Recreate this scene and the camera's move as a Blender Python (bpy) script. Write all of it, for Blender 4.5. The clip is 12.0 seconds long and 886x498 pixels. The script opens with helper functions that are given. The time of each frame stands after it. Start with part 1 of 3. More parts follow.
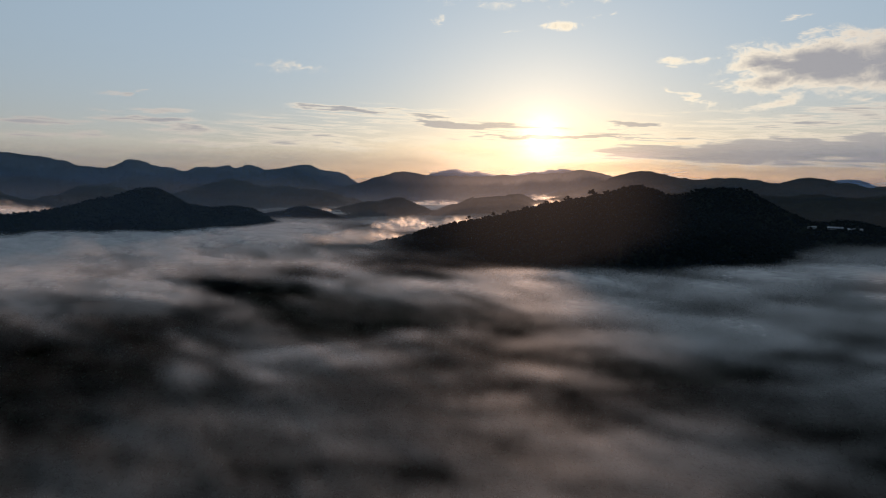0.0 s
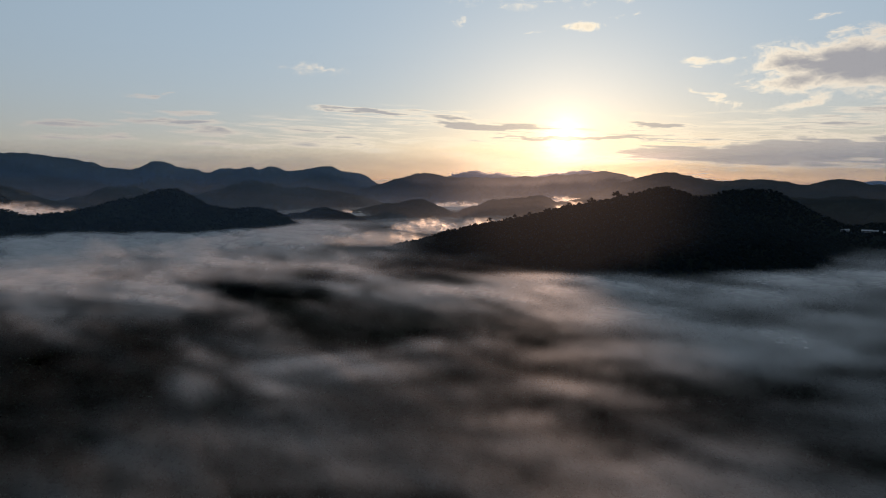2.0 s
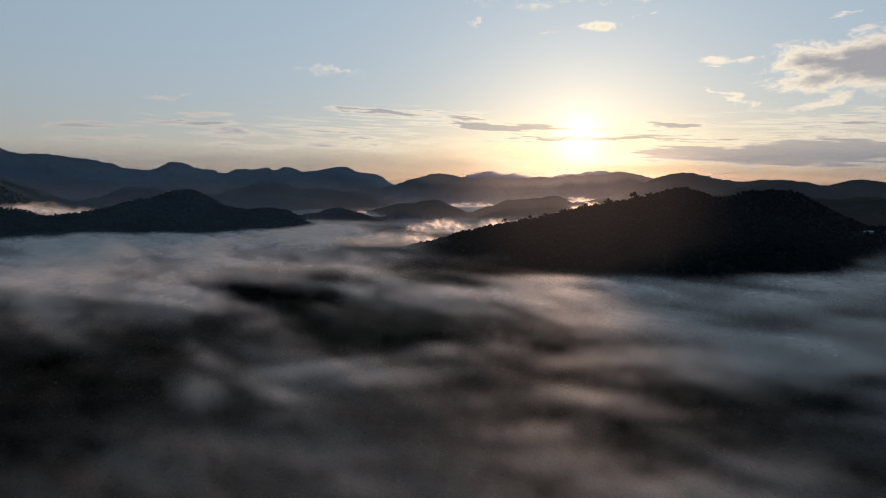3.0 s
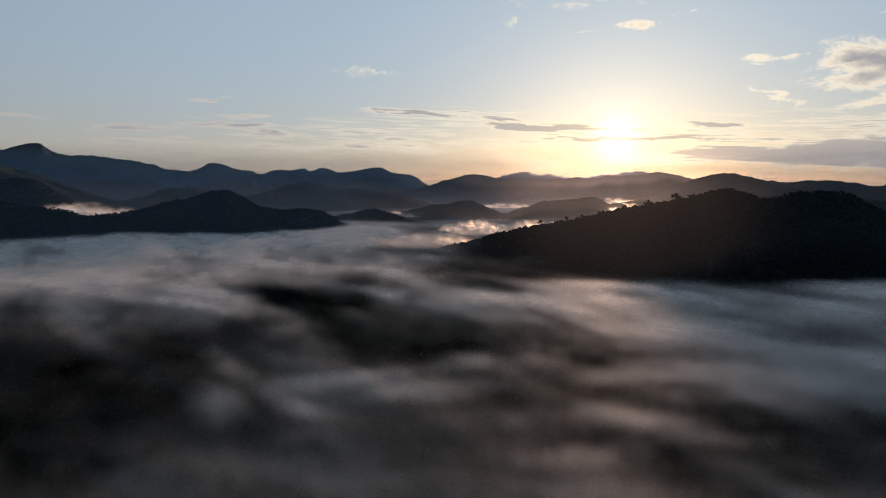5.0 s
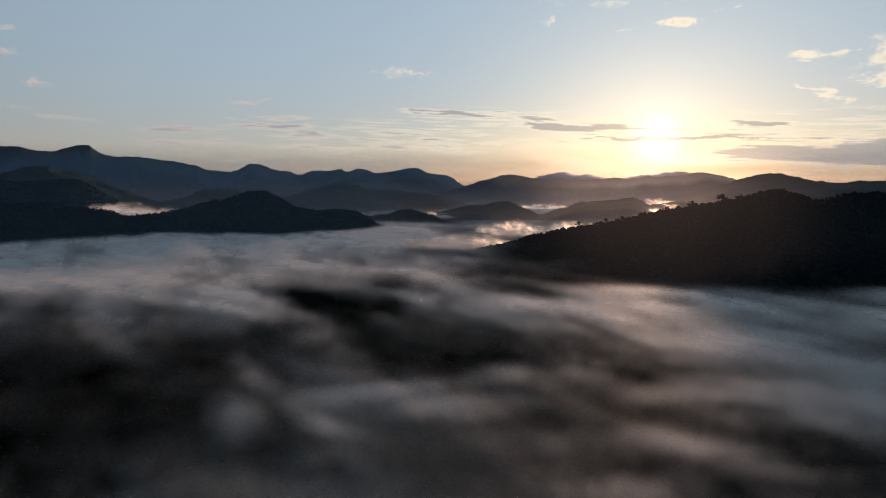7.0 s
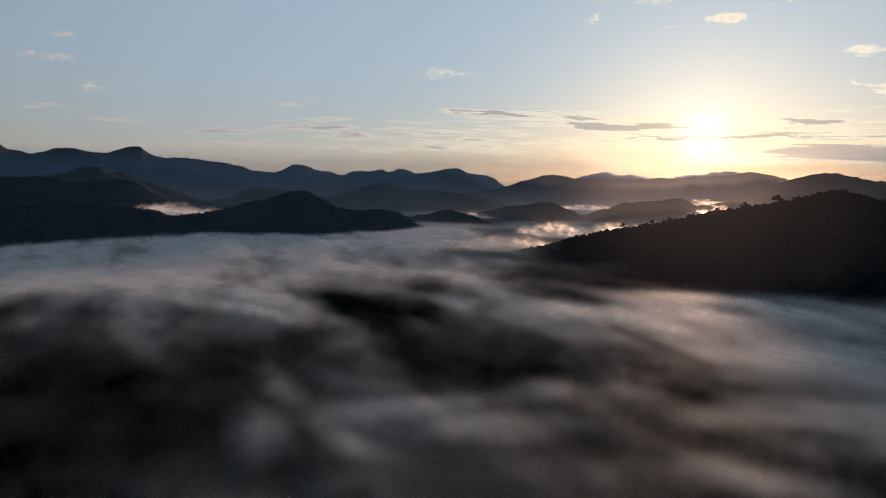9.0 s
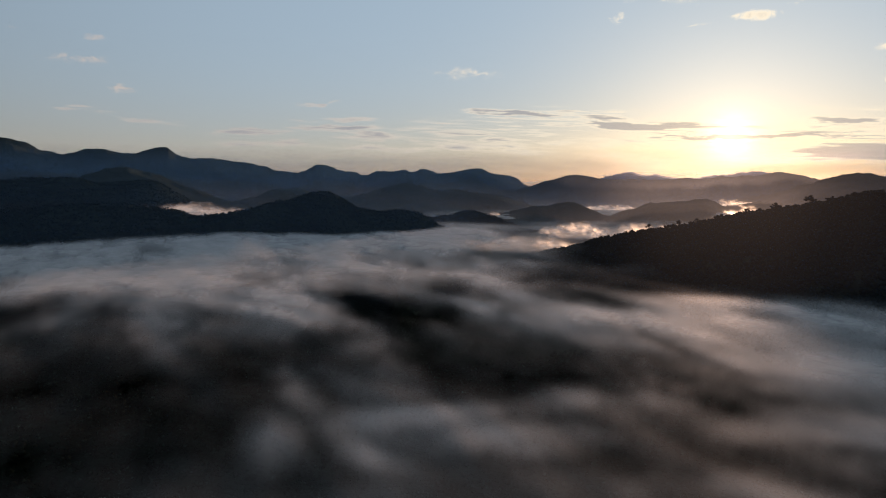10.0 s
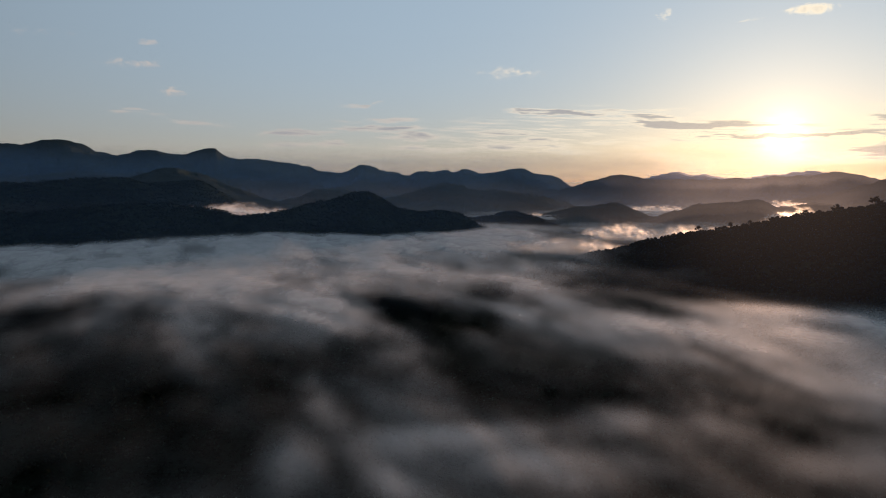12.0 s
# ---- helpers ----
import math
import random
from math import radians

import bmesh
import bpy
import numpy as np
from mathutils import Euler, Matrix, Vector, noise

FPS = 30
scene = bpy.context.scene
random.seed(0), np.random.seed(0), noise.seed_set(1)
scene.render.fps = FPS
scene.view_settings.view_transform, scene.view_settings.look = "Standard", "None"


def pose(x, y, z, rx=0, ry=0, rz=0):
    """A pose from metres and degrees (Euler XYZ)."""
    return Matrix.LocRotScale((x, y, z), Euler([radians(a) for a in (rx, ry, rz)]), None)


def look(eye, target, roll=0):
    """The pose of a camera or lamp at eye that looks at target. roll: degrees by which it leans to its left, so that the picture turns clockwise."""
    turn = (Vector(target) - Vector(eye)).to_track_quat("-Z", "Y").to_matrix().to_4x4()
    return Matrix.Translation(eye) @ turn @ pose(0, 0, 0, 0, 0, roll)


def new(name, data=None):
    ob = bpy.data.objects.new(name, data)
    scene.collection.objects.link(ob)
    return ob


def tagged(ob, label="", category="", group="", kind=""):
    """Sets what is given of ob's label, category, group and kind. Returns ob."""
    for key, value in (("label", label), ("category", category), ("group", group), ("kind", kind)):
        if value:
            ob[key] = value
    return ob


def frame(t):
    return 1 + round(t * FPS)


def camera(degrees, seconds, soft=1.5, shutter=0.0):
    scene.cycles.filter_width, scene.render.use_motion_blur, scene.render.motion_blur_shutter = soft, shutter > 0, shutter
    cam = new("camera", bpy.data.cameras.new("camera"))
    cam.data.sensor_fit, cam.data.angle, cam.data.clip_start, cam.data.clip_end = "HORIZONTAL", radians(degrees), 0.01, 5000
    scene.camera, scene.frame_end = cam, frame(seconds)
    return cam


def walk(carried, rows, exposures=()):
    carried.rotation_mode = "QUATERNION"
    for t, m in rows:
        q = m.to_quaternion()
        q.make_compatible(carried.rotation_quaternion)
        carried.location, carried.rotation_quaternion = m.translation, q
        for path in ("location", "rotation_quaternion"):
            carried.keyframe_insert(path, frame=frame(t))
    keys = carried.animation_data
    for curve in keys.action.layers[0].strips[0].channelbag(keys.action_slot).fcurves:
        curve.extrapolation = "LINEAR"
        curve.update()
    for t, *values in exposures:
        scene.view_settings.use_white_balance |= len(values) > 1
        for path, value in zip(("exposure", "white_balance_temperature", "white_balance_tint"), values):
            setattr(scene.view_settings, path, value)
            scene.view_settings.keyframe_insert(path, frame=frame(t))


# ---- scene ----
cam = camera(70.7, 12.0, soft=1.0)
walk(cam, [
    (0.0, pose(0.00, 0.00, 125.00, 83.808, 0, 0.004)),
    (0.5, pose(0.14, 2.59, 125.01, 83.845, 0, 0.442)),
    (1.0, pose(0.26, 5.19, 125.03, 83.879, 0, 0.876)),
    (1.5, pose(0.34, 7.80, 125.04, 83.910, 0, 1.362)),
    (2.0, pose(0.40, 10.42, 125.06, 83.937, 0, 1.926)),
    (2.5, pose(0.43, 13.04, 125.08, 83.962, 0, 2.567)),
    (3.0, pose(0.42, 15.68, 125.10, 83.984, 0, 3.274)),
    (4.0, pose(0.33, 20.99, 125.14, 84.022, 0, 4.819)),
    (5.0, pose(0.12, 26.33, 125.20, 84.052, 0, 6.435)),
    (5.5, pose(-0.02, 29.02, 125.22, 84.065, 0, 7.248)),
    (6.0, pose(-0.20, 31.71, 125.25, 84.076, 0, 8.066)),
    (6.5, pose(-0.41, 34.42, 125.28, 84.086, 0, 8.893)),
    (7.0, pose(-0.64, 37.14, 125.31, 84.095, 0, 9.738)),
    (8.0, pose(-1.20, 42.60, 125.38, 84.109, 0, 11.522)),
    (9.0, pose(-1.87, 48.10, 125.46, 84.120, 0, 13.465)),
    (9.5, pose(-2.25, 50.86, 125.50, 84.124, 0, 14.489)),
    (10.0, pose(-2.66, 53.64, 125.54, 84.128, 0, 15.531)),
    (10.5, pose(-3.10, 56.42, 125.58, 84.131, 0, 16.569)),
    (11.0, pose(-3.57, 59.21, 125.62, 84.134, 0, 17.573)),
    (11.5, pose(-4.06, 62.02, 125.67, 84.136, 0, 18.511)),
    (12.0, pose(-4.59, 64.83, 125.72, 84.137, 0, 19.351)),
])
scene.view_settings.exposure = 0.12
scene.cycles.transparent_max_bounces = 96

SUN_AZ, SUN_EL = 8.95, 3.95          # degrees, clockwise from +Y and above the horizon
TO_SUN = Vector((math.sin(radians(SUN_AZ)) * math.cos(radians(SUN_EL)),
                 math.cos(radians(SUN_AZ)) * math.cos(radians(SUN_EL)), math.sin(radians(SUN_EL))))


GLOW = Vector((0.155, 0.9855, 0.068))   # middle of the glow in the thin cloud, just under the sun


# ---- node helpers ----
class Nodes:
    """Short ways to add nodes to one tree."""

    def __init__(self, tree):
        self.tree, self.n, self.l = tree, tree.nodes, tree.links
        self.n.clear()

    def add(self, kind, **props):
        node = self.n.new(kind)
        for key, value in props.items():
            setattr(node, key, value)
        return node

    def put(self, socket, value):
        if isinstance(value, bpy.types.NodeSocket):
            self.l.new(value, socket)
        else:
            socket.default_value = value

    def math(self, op, a, b=0.0, c=0.0, clamp=False):
        node = self.add("ShaderNodeMath", operation=op, use_clamp=clamp)
        for i, v in enumerate((a, b, c)):
            self.put(node.inputs[i], v)
        return node.outputs[0]

    def smooth(self, v, lo, hi, to0=0.0, to1=1.0):
        node = self.add("ShaderNodeMapRange", interpolation_type="SMOOTHSTEP")
        for i, x in enumerate((v, lo, hi, to0, to1)):
            self.put(node.inputs[i], x)
        return node.outputs[0]

    def noise(self, vec, scale, detail=4.0, rough=0.55, warp=0.0):
        node = self.add("ShaderNodeTexNoise")
        self.put(node.inputs["Vector"], vec)
        for key, v in (("Scale", scale), ("Detail", detail), ("Roughness", rough), ("Distortion", warp)):
            node.inputs[key].default_value = v
        return node.outputs["Fac"]

    def vec(self, x, y, z=0.0):
        node = self.add("ShaderNodeCombineXYZ")
        for i, v in enumerate((x, y, z)):
            self.put(node.inputs[i], v)
        return node.outputs[0]

    def mix(self, fac, a, b, mode="MIX"):
        node = self.add("ShaderNodeMix", data_type="RGBA", blend_type=mode)
        for i, v in ((0, fac), (6, a), (7, b)):
            self.put(node.inputs[i], v)
        return node.outputs[2]


def rgb(r, g, b):
    return (r, g, b, 1.0)


# ---- world: low sun, thin haze, broken cloud ----
def make_world():
    world = bpy.data.worlds.new("dawn_sky")
    scene.world = world
    world.use_nodes = True
    k = Nodes(world.node_tree)
    sky = k.add("ShaderNodeTexSky", sky_type="NISHITA", sun_disc=False, sun_elevation=radians(SUN_EL),
                sun_rotation=radians(SUN_AZ), altitude=300.0, air_density=1.0, dust_density=0.9, ozone_density=3.0)
    d = k.add("ShaderNodeTexCoord").outputs["Generated"]
    sep = k.add("ShaderNodeSeparateXYZ")
    k.put(sep.inputs[0], d)
    x, y, z = sep.outputs
    az = k.math("MULTIPLY", k.math("ARCTAN2", x, y), 57.2958)
    el = k.math("MULTIPLY", k.math("ARCSINE", z), 57.2958)
    # angle from the sun
    dot = k.add("ShaderNodeVectorMath", operation="DOT_PRODUCT")
    k.put(dot.inputs[0], d)
    dot.inputs[1].default_value = GLOW
    ang = k.math("MULTIPLY", k.math("ARCCOSINE", k.math("MINIMUM", dot.outputs["Value"], 0.999999)), 57.2958)
    halo = k.math("POWER", 2.718, k.math("MULTIPLY", ang, -1 / SKY["halo_width"]))
    core = k.math("POWER", 2.718, k.math("MULTIPLY", k.math("POWER", ang, 1.4), -1 / SKY["core_width"] ** 1.4))
    base = k.mix(1.0, sky.outputs[0], rgb(*[SKY["strength"]] * 3), "MULTIPLY")
    # thin high veil of moisture: lifts the sky to a pale blue-white, warm near the horizon
    low = k.math("POWER", 2.718, k.math("MULTIPLY", k.math("MAXIMUM", el, 0.0), -1 / SKY["veil_height"]))
    veil = k.mix(low, rgb(*SKY["veil_high"]), rgb(*SKY["veil_low"]))
    toward = k.smooth(dot.outputs["Value"], -0.6, 1.0, 0.12, 1.15)      # thin cloud is brightest on the sun's side
    base = k.mix(1.0, base, k.mix(1.0, veil, toward, "MULTIPLY"), "ADD")
    glow = k.mix(1.0, k.mix(1.0, rgb(*SKY["halo"]), halo, "MULTIPLY"), k.mix(1.0, rgb(*SKY["core"]), core, "MULTIPLY"), "ADD")
    base = k.mix(1.0, base, glow, "ADD")
    # clouds, in degrees of azimuth and height
    wob = k.noise(k.vec(k.math("MULTIPLY", az, 0.10), k.math("MULTIPLY", el, 0.35)), 1.0, 3.0)
    wob = k.math("MULTIPLY", k.math("SUBTRACT", wob, 0.5), 3.0)
    el2 = k.math("ADD", el, wob)

    wander = k.noise(k.vec(k.math("MULTIPLY", az, 0.22), k.math("MULTIPLY", el, 0.9), 11.0), 1.0, 4.0, 0.6)
    wander2 = k.noise(k.vec(k.math("MULTIPLY", az, 0.30), k.math("MULTIPLY", el, 0.7), 23.0), 1.0, 4.0, 0.6)
    az_w = k.math("ADD", az, k.math("MULTIPLY", k.math("SUBTRACT", wander, 0.5), 7.0))
    el_w = k.math("ADD", el, k.math("MULTIPLY", k.math("SUBTRACT", wander2, 0.5), 1.3))

    def field(blobs, az, e):
        total = None
        for a, h, wa, wh, slope, amp in blobs:
            da = k.math("SUBTRACT", az, a)
            de = k.math("SUBTRACT", k.math("SUBTRACT", e, h), k.math("MULTIPLY", da, slope))
            q = k.math("ADD", k.math("POWER", k.math("ABSOLUTE", k.math("DIVIDE", da, wa)), 2.0),
                       k.math("POWER", k.math("ABSOLUTE", k.math("DIVIDE", de, wh)), 2.0))
            m = k.math("MULTIPLY", k.math("POWER", 2.718, k.math("MULTIPLY", q, -1.3)), amp)
            total = m if total is None else k.math("MAXIMUM", total, m)
        return total

    puffs = k.noise(k.vec(k.math("MULTIPLY", az, 0.30), k.math("MULTIPLY", el2, 0.62)), 1.0, 7.0, 0.6, 0.6)
    streak = k.noise(k.vec(k.math("MULTIPLY", az, 0.13), k.math("MULTIPLY", k.math("ADD", el, k.math("MULTIPLY", az, 0.03)), 1.3), 7.0), 1.0, 6.0, 0.55, 0.7)
    fine = k.noise(k.vec(k.math("MULTIPLY", az, 0.24), k.math("MULTIPLY", k.math("ADD", el, k.math("MULTIPLY", az, 0.05)), 4.5), 3.0), 1.0, 5.0, 0.6, 0.5)
    streak = k.math("ADD", k.math("MULTIPLY", streak, 0.5), k.math("MULTIPLY", fine, 0.5))
    crumb = k.noise(k.vec(k.math("MULTIPLY", az, 1.1), k.math("MULTIPLY", el2, 2.0), 5.0), 1.0, 5.0, 0.65, 0.8)
    puffs = k.math("ADD", k.math("MULTIPLY", puffs, 0.65), k.math("MULTIPLY", crumb, 0.35))
    f1 = field(PUFF_CLOUDS + SMALL_PUFFS, az_w, el_w)
    dens1 = k.math("ADD", f1, k.math("MULTIPLY", k.math("MULTIPLY", k.math("SUBTRACT", puffs, 0.5), 2.5), k.math("MULTIPLY", f1, 2.5, clamp=True)))
    band = k.math("MULTIPLY", k.smooth(az, -44.0, -12.0, 0.15, 1.0), k.math("POWER", 2.718, k.math("MULTIPLY", k.math("POWER", k.math("DIVIDE", k.math("ABSOLUTE", k.math("SUBTRACT", el, 4.2)), 2.0), 2.0), -1.0)))
    band = k.math("MULTIPLY", band, 0.42)
    f2 = k.math("MAXIMUM", field(STREAK_CLOUDS + SUN_STREAKS, az_w, el_w), band)
    dens2 = k.math("ADD", f2, k.math("MULTIPLY", k.math("MULTIPLY", k.math("SUBTRACT", streak, 0.5), 4.2), k.math("MULTIPLY", f2, 2.5, clamp=True)))
    lit = k.mix(k.smooth(ang, 8.0, 44.0), rgb(*SKY["cloud_lit"]), rgb(*SKY["cloud_far"]))
    bright = k.mix(halo, lit, rgb(*SKY["cloud_sun"]))
    dark = k.mix(halo, rgb(*SKY["cloud_dark"]), rgb(*SKY["cloud_dark_sun"]))
    for dens, thick, most in ((dens2, 1.05, 0.74), (dens1, 1.6, 0.88)):
        cover = k.math("MULTIPLY", k.smooth(dens, 0.22, 0.80), most)
        col = k.mix(k.smooth(dens, 0.48, thick), bright, dark)
        base = k.mix(cover, base, col)
    base = k.mix(1.0, base, k.mix(1.0, rgb(*SKY["core"]), k.math("MULTIPLY", core, 0.5), "MULTIPLY"), "ADD")
    bg = k.add("ShaderNodeBackground")
    k.put(bg.inputs[0], base)
    bg.inputs[1].default_value = 1.0
    k.put(k.add("ShaderNodeOutputWorld").inputs[0], bg.outputs[0])


SKY = dict(strength=0.040, halo_width=6.8, core_width=1.25, veil_height=5.0, veil_high=(0.25, 0.315, 0.375), veil_low=(0.35, 0.25, 0.175),
           halo=(0.25, 0.21, 0.145), core=(1.0, 0.90, 0.66), cloud_lit=(1.0, 0.88, 0.70), cloud_far=(0.56, 0.48, 0.43), cloud_sun=(1.3, 1.05, 0.65),
           cloud_dark=(0.32, 0.31, 0.33), cloud_dark_sun=(0.60, 0.48, 0.36))
# azimuth, height, half width, half height in degrees, slope, weight
PUFF_CLOUDS = [(31, 9.0, 6.5, 2.0, 0, 1.9), (27, 7.8, 4, 0.9, 0, 1.2), (35, 8.5, 5, 2.4, 0, 1.6), (21.5, 9.9, 3.5, 0.45, 0.03, 0.75),
               (19.5, 9.5, 1.6, 0.2, 0, 0.5), (21.5, 6.8, 2.6, 0.4, -0.45, 0.7), (27.5, 6.2, 4, 0.5, 0.18, 0.7), (30, 11.2, 1.8, 0.5, 0.05, 0.75),
               (33.5, 10.3, 2, 0.6, 0, 0.8), (28, 12.5, 1.0, 0.3, 0.2, 0.5), (10.2, 13.3, 3.0, 0.5, 0.02, 0.62), (14, 13.9, 1.4, 0.4, 0.1, 0.5)]
SMALL_PUFFS = [(5.6, 12.95, 1.0, 0.3, 0, 0.6), (-0.8, 14, 1.2, 0.7, 0.1, 0.5), (-13.5, 9.75, 4.5, 0.7, -0.02, 0.42), (-46.5, 9.6, 1.8, 0.7, 0, 0.42),
               (-42, 7.7, 1.0, 0.4, 0.1, 0.55), (-52, 11.3, 3, 0.6, 0.1, 0.42), (-44.5, 11.4, 2, 0.4, 0, 0.42), (-45.5, 9.6, 5, 0.45, 0.1, 0.4),
               (8, 15.7, 14, 1.6, 0, 0.36)]
STREAK_CLOUDS = [(-3, 5.6, 11, 1.3, -0.06, 0.56), (-4, 3.8, 13, 0.9, 0, 0.5), (-24.5, 5.8, 4.5, 0.45, 0, 0.75), (-25.5, 5.0, 5.5, 0.3, 0.01, 1.0),
                 (-20.5, 4.3, 6, 0.5, -0.02, 0.75), (-32, 4.6, 5, 0.4, 0.07, 0.85), (-19, 3.3, 8, 0.4, 0, 0.7), (-30, 3.6, 6, 0.4, 0, 0.55),
                 (-27, 7.05, 1.6, 0.22, 0.13, 0.7), (-40.5, 5.2, 4, 0.4, 0, 0.5), (-45, 5.9, 4, 0.4, 0, 0.45)]
SUN_STREAKS = [(-8.3, 6.35, 4.2, 0.35, -0.07, 1.6), (0.8, 5.05, 6, 0.4, -0.04, 1.5), (-2, 5.7, 5, 0.45, -0.07, 1.1), (18.5, 2.5, 6, 0.8, 0, 1.7),
               (27, 2.4, 10, 1.1, 0.02, 2.0), (36, 2.4, 9, 1.3, 0.03, 2.0), (25, 3.7, 8, 0.25, 0, 0.8), (17.5, 4.85, 5.5, 0.3, -0.06, 1.2),
               (11, 3.9, 9, 0.16, -0.02, 1.5), (15, 4.3, 9, 0.6, 0, 0.55), (33, 5.2, 7, 0.7, 0.04, 0.75), (30, 4.4, 8, 0.4, 0, 0.7)]
make_world()

sun_data = bpy.data.lights.new("sun", "SUN")
sun_data.energy, sun_data.angle, sun_data.color = 5.0, radians(2.5), (1.0, 0.64, 0.46)
sun = new("sun", sun_data)
sun.matrix_world = look(TO_SUN * 4000, (0, 0, 0))


# ---- materials ----
def forest_material(name, dark, light, scale, bump=0.6):
    mat = bpy.data.materials.new(name)
    mat.use_nodes = True
    k = Nodes(mat.node_tree)
    co = k.add("ShaderNodeTexCoord").outputs["Object"]
    big = k.noise(co, scale * 0.08, 4.0)
    fine = k.noise(co, scale, 5.0, 0.65)
    isle = k.add("ShaderNodeNewGeometry").outputs["Random Per Island"]
    f = k.math("ADD", k.math("MULTIPLY", big, 0.5), k.math("ADD", k.math("MULTIPLY", fine, 0.35), k.math("MULTIPLY", isle, 0.15)))
    col = k.mix(k.smooth(f, 0.30, 0.85), rgb(*dark), rgb(*light))
    b = k.add("ShaderNodeBump")
    b.inputs["Strength"].default_value, b.inputs["Distance"].default_value = bump, 1.0 / scale
    k.put(b.inputs["Height"], fine)
    bsdf = k.add("ShaderNodeBsdfPrincipled")
    k.put(bsdf.inputs["Base Color"], col)
    bsdf.inputs["Roughness"].default_value = 1.0
    bsdf.inputs["Specular IOR Level"].default_value = 0.0
    k.put(bsdf.inputs["Normal"], b.outputs[0])
    k.put(k.add("ShaderNodeOutputMaterial").inputs[0], bsdf.outputs[0])
    return mat


def mist_material(name, colour, scale, contrast, forward=0.0, stretch=(1, 1, 1), turn=0.0, detail=2.0, billow=0.0, sheen=0.0, warm=None, through_share=0.5):
    """Thin mist: lets light through as its density says, scatters the rest to both sides."""
    mat = bpy.data.materials.new(name)
    mat.use_nodes = True
    k = Nodes(mat.node_tree)
    co = k.add("ShaderNodeTexCoord").outputs["Object"]
    mp = k.add("ShaderNodeMapping", vector_type="TEXTURE")
    k.put(mp.inputs["Vector"], co)
    mp.inputs["Rotation"].default_value = (0, 0, radians(turn))
    mp.inputs["Scale"].default_value = stretch
    att = k.add("ShaderNodeAttribute", attribute_name="mist_amount")
    fine = k.noise(mp.outputs[0], scale, detail, 0.45 + 0.03 * detail, 0.1 + 0.1 * detail)
    a = k.math("MULTIPLY", att.outputs["Fac"], k.math("ADD", 1.0, k.math("MULTIPLY", k.math("SUBTRACT", fine, 0.5), contrast)), clamp=True)
    diff = k.add("ShaderNodeBsdfDiffuse")
    tran = k.add("ShaderNodeBsdfTranslucent")
    puff = k.add("ShaderNodeBump")
    puff.inputs["Strength"].default_value, puff.inputs["Distance"].default_value = 1.0, billow / scale
    k.put(puff.inputs["Height"], k.noise(mp.outputs[0], scale * 0.8, 1.0, 0.4))
    for s in (diff, tran):
        s.inputs["Color"].default_value = rgb(*colour)
        if billow:
            k.put(s.inputs["Normal"], puff.outputs[0])
    both = k.add("ShaderNodeMixShader")
    both.inputs[0].default_value = through_share
    k.put(both.inputs[1], diff.outputs[0])
    k.put(both.inputs[2], tran.outputs[0])
    body = both.outputs[0]
    if sheen:           # droplets throw much of a low sun's light onward at a shallow angle
        gl = k.add("ShaderNodeBsdfGlossy")
        gl.inputs["Color"].default_value = rgb(*colour)
        gl.inputs["Roughness"].default_value = 0.7
        m3 = k.add("ShaderNodeMixShader")
        m3.inputs[0].default_value = sheen
        k.put(m3.inputs[1], body)
        k.put(m3.inputs[2], gl.outputs[0])
        body = m3.outputs[0]
    if forward:
        fw = k.add("ShaderNodeBsdfRefraction")
        fw.inputs["Color"].default_value = rgb(*(warm or colour))
        fw.inputs["Roughness"].default_value, fw.inputs["IOR"].default_value = 0.75, 1.35
        m2 = k.add("ShaderNodeMixShader")
        m2.inputs[0].default_value = forward
        k.put(m2.inputs[1], body)
        k.put(m2.inputs[2], fw.outputs[0])
        body = m2.outputs[0]
    mix = k.add("ShaderNodeMixShader")
    k.put(mix.inputs[0], a)
    k.put(mix.inputs[1], k.add("ShaderNodeBsdfTransparent").outputs[0])
    k.put(mix.inputs[2], body)
    k.put(k.add("ShaderNodeOutputMaterial").inputs[0], mix.outputs[0])
    return mat


def plain_material(name, colour, rough=0.6, metal=0.0, vary=0.25, scale=1.5):
    mat = bpy.data.materials.new(name)
    mat.use_nodes = True
    k = Nodes(mat.node_tree)
    co = k.add("ShaderNodeTexCoord").outputs["Object"]
    n1 = k.noise(co, scale, 5.0)
    n2 = k.noise(co, scale * 9, 3.0)
    f = k.math("ADD", k.math("MULTIPLY", n1, 0.7), k.math("MULTIPLY", n2, 0.3))
    col = k.mix(f, rgb(*[c * (1 - vary) for c in colour]), rgb(*[min(1.0, c * (1 + vary)) for c in colour]))
    bsdf = k.add("ShaderNodeBsdfPrincipled")
    k.put(bsdf.inputs["Base Color"], col)
    bsdf.inputs["Roughness"].default_value, bsdf.inputs["Metallic"].default_value = rough, metal
    k.put(k.add("ShaderNodeOutputMaterial").inputs[0], bsdf.outputs[0])
    return mat


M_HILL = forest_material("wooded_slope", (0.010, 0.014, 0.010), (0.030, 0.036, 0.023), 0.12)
# Paler, slightly bluer copy of wooded_slope, used from about 1900 m outwards.
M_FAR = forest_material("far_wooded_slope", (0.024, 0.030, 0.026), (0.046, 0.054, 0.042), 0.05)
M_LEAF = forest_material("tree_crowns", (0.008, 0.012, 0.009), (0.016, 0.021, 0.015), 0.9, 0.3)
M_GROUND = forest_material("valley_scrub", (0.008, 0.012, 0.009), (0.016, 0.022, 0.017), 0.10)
M_BARK = plain_material("bark", (0.10, 0.08, 0.06), 0.9)
M_WALL = plain_material("limewashed_wall", (0.30, 0.29, 0.27), 0.8)
M_ROOF = plain_material("pale_sheet_roof", (0.34, 0.35, 0.36), 0.6, 0.0)
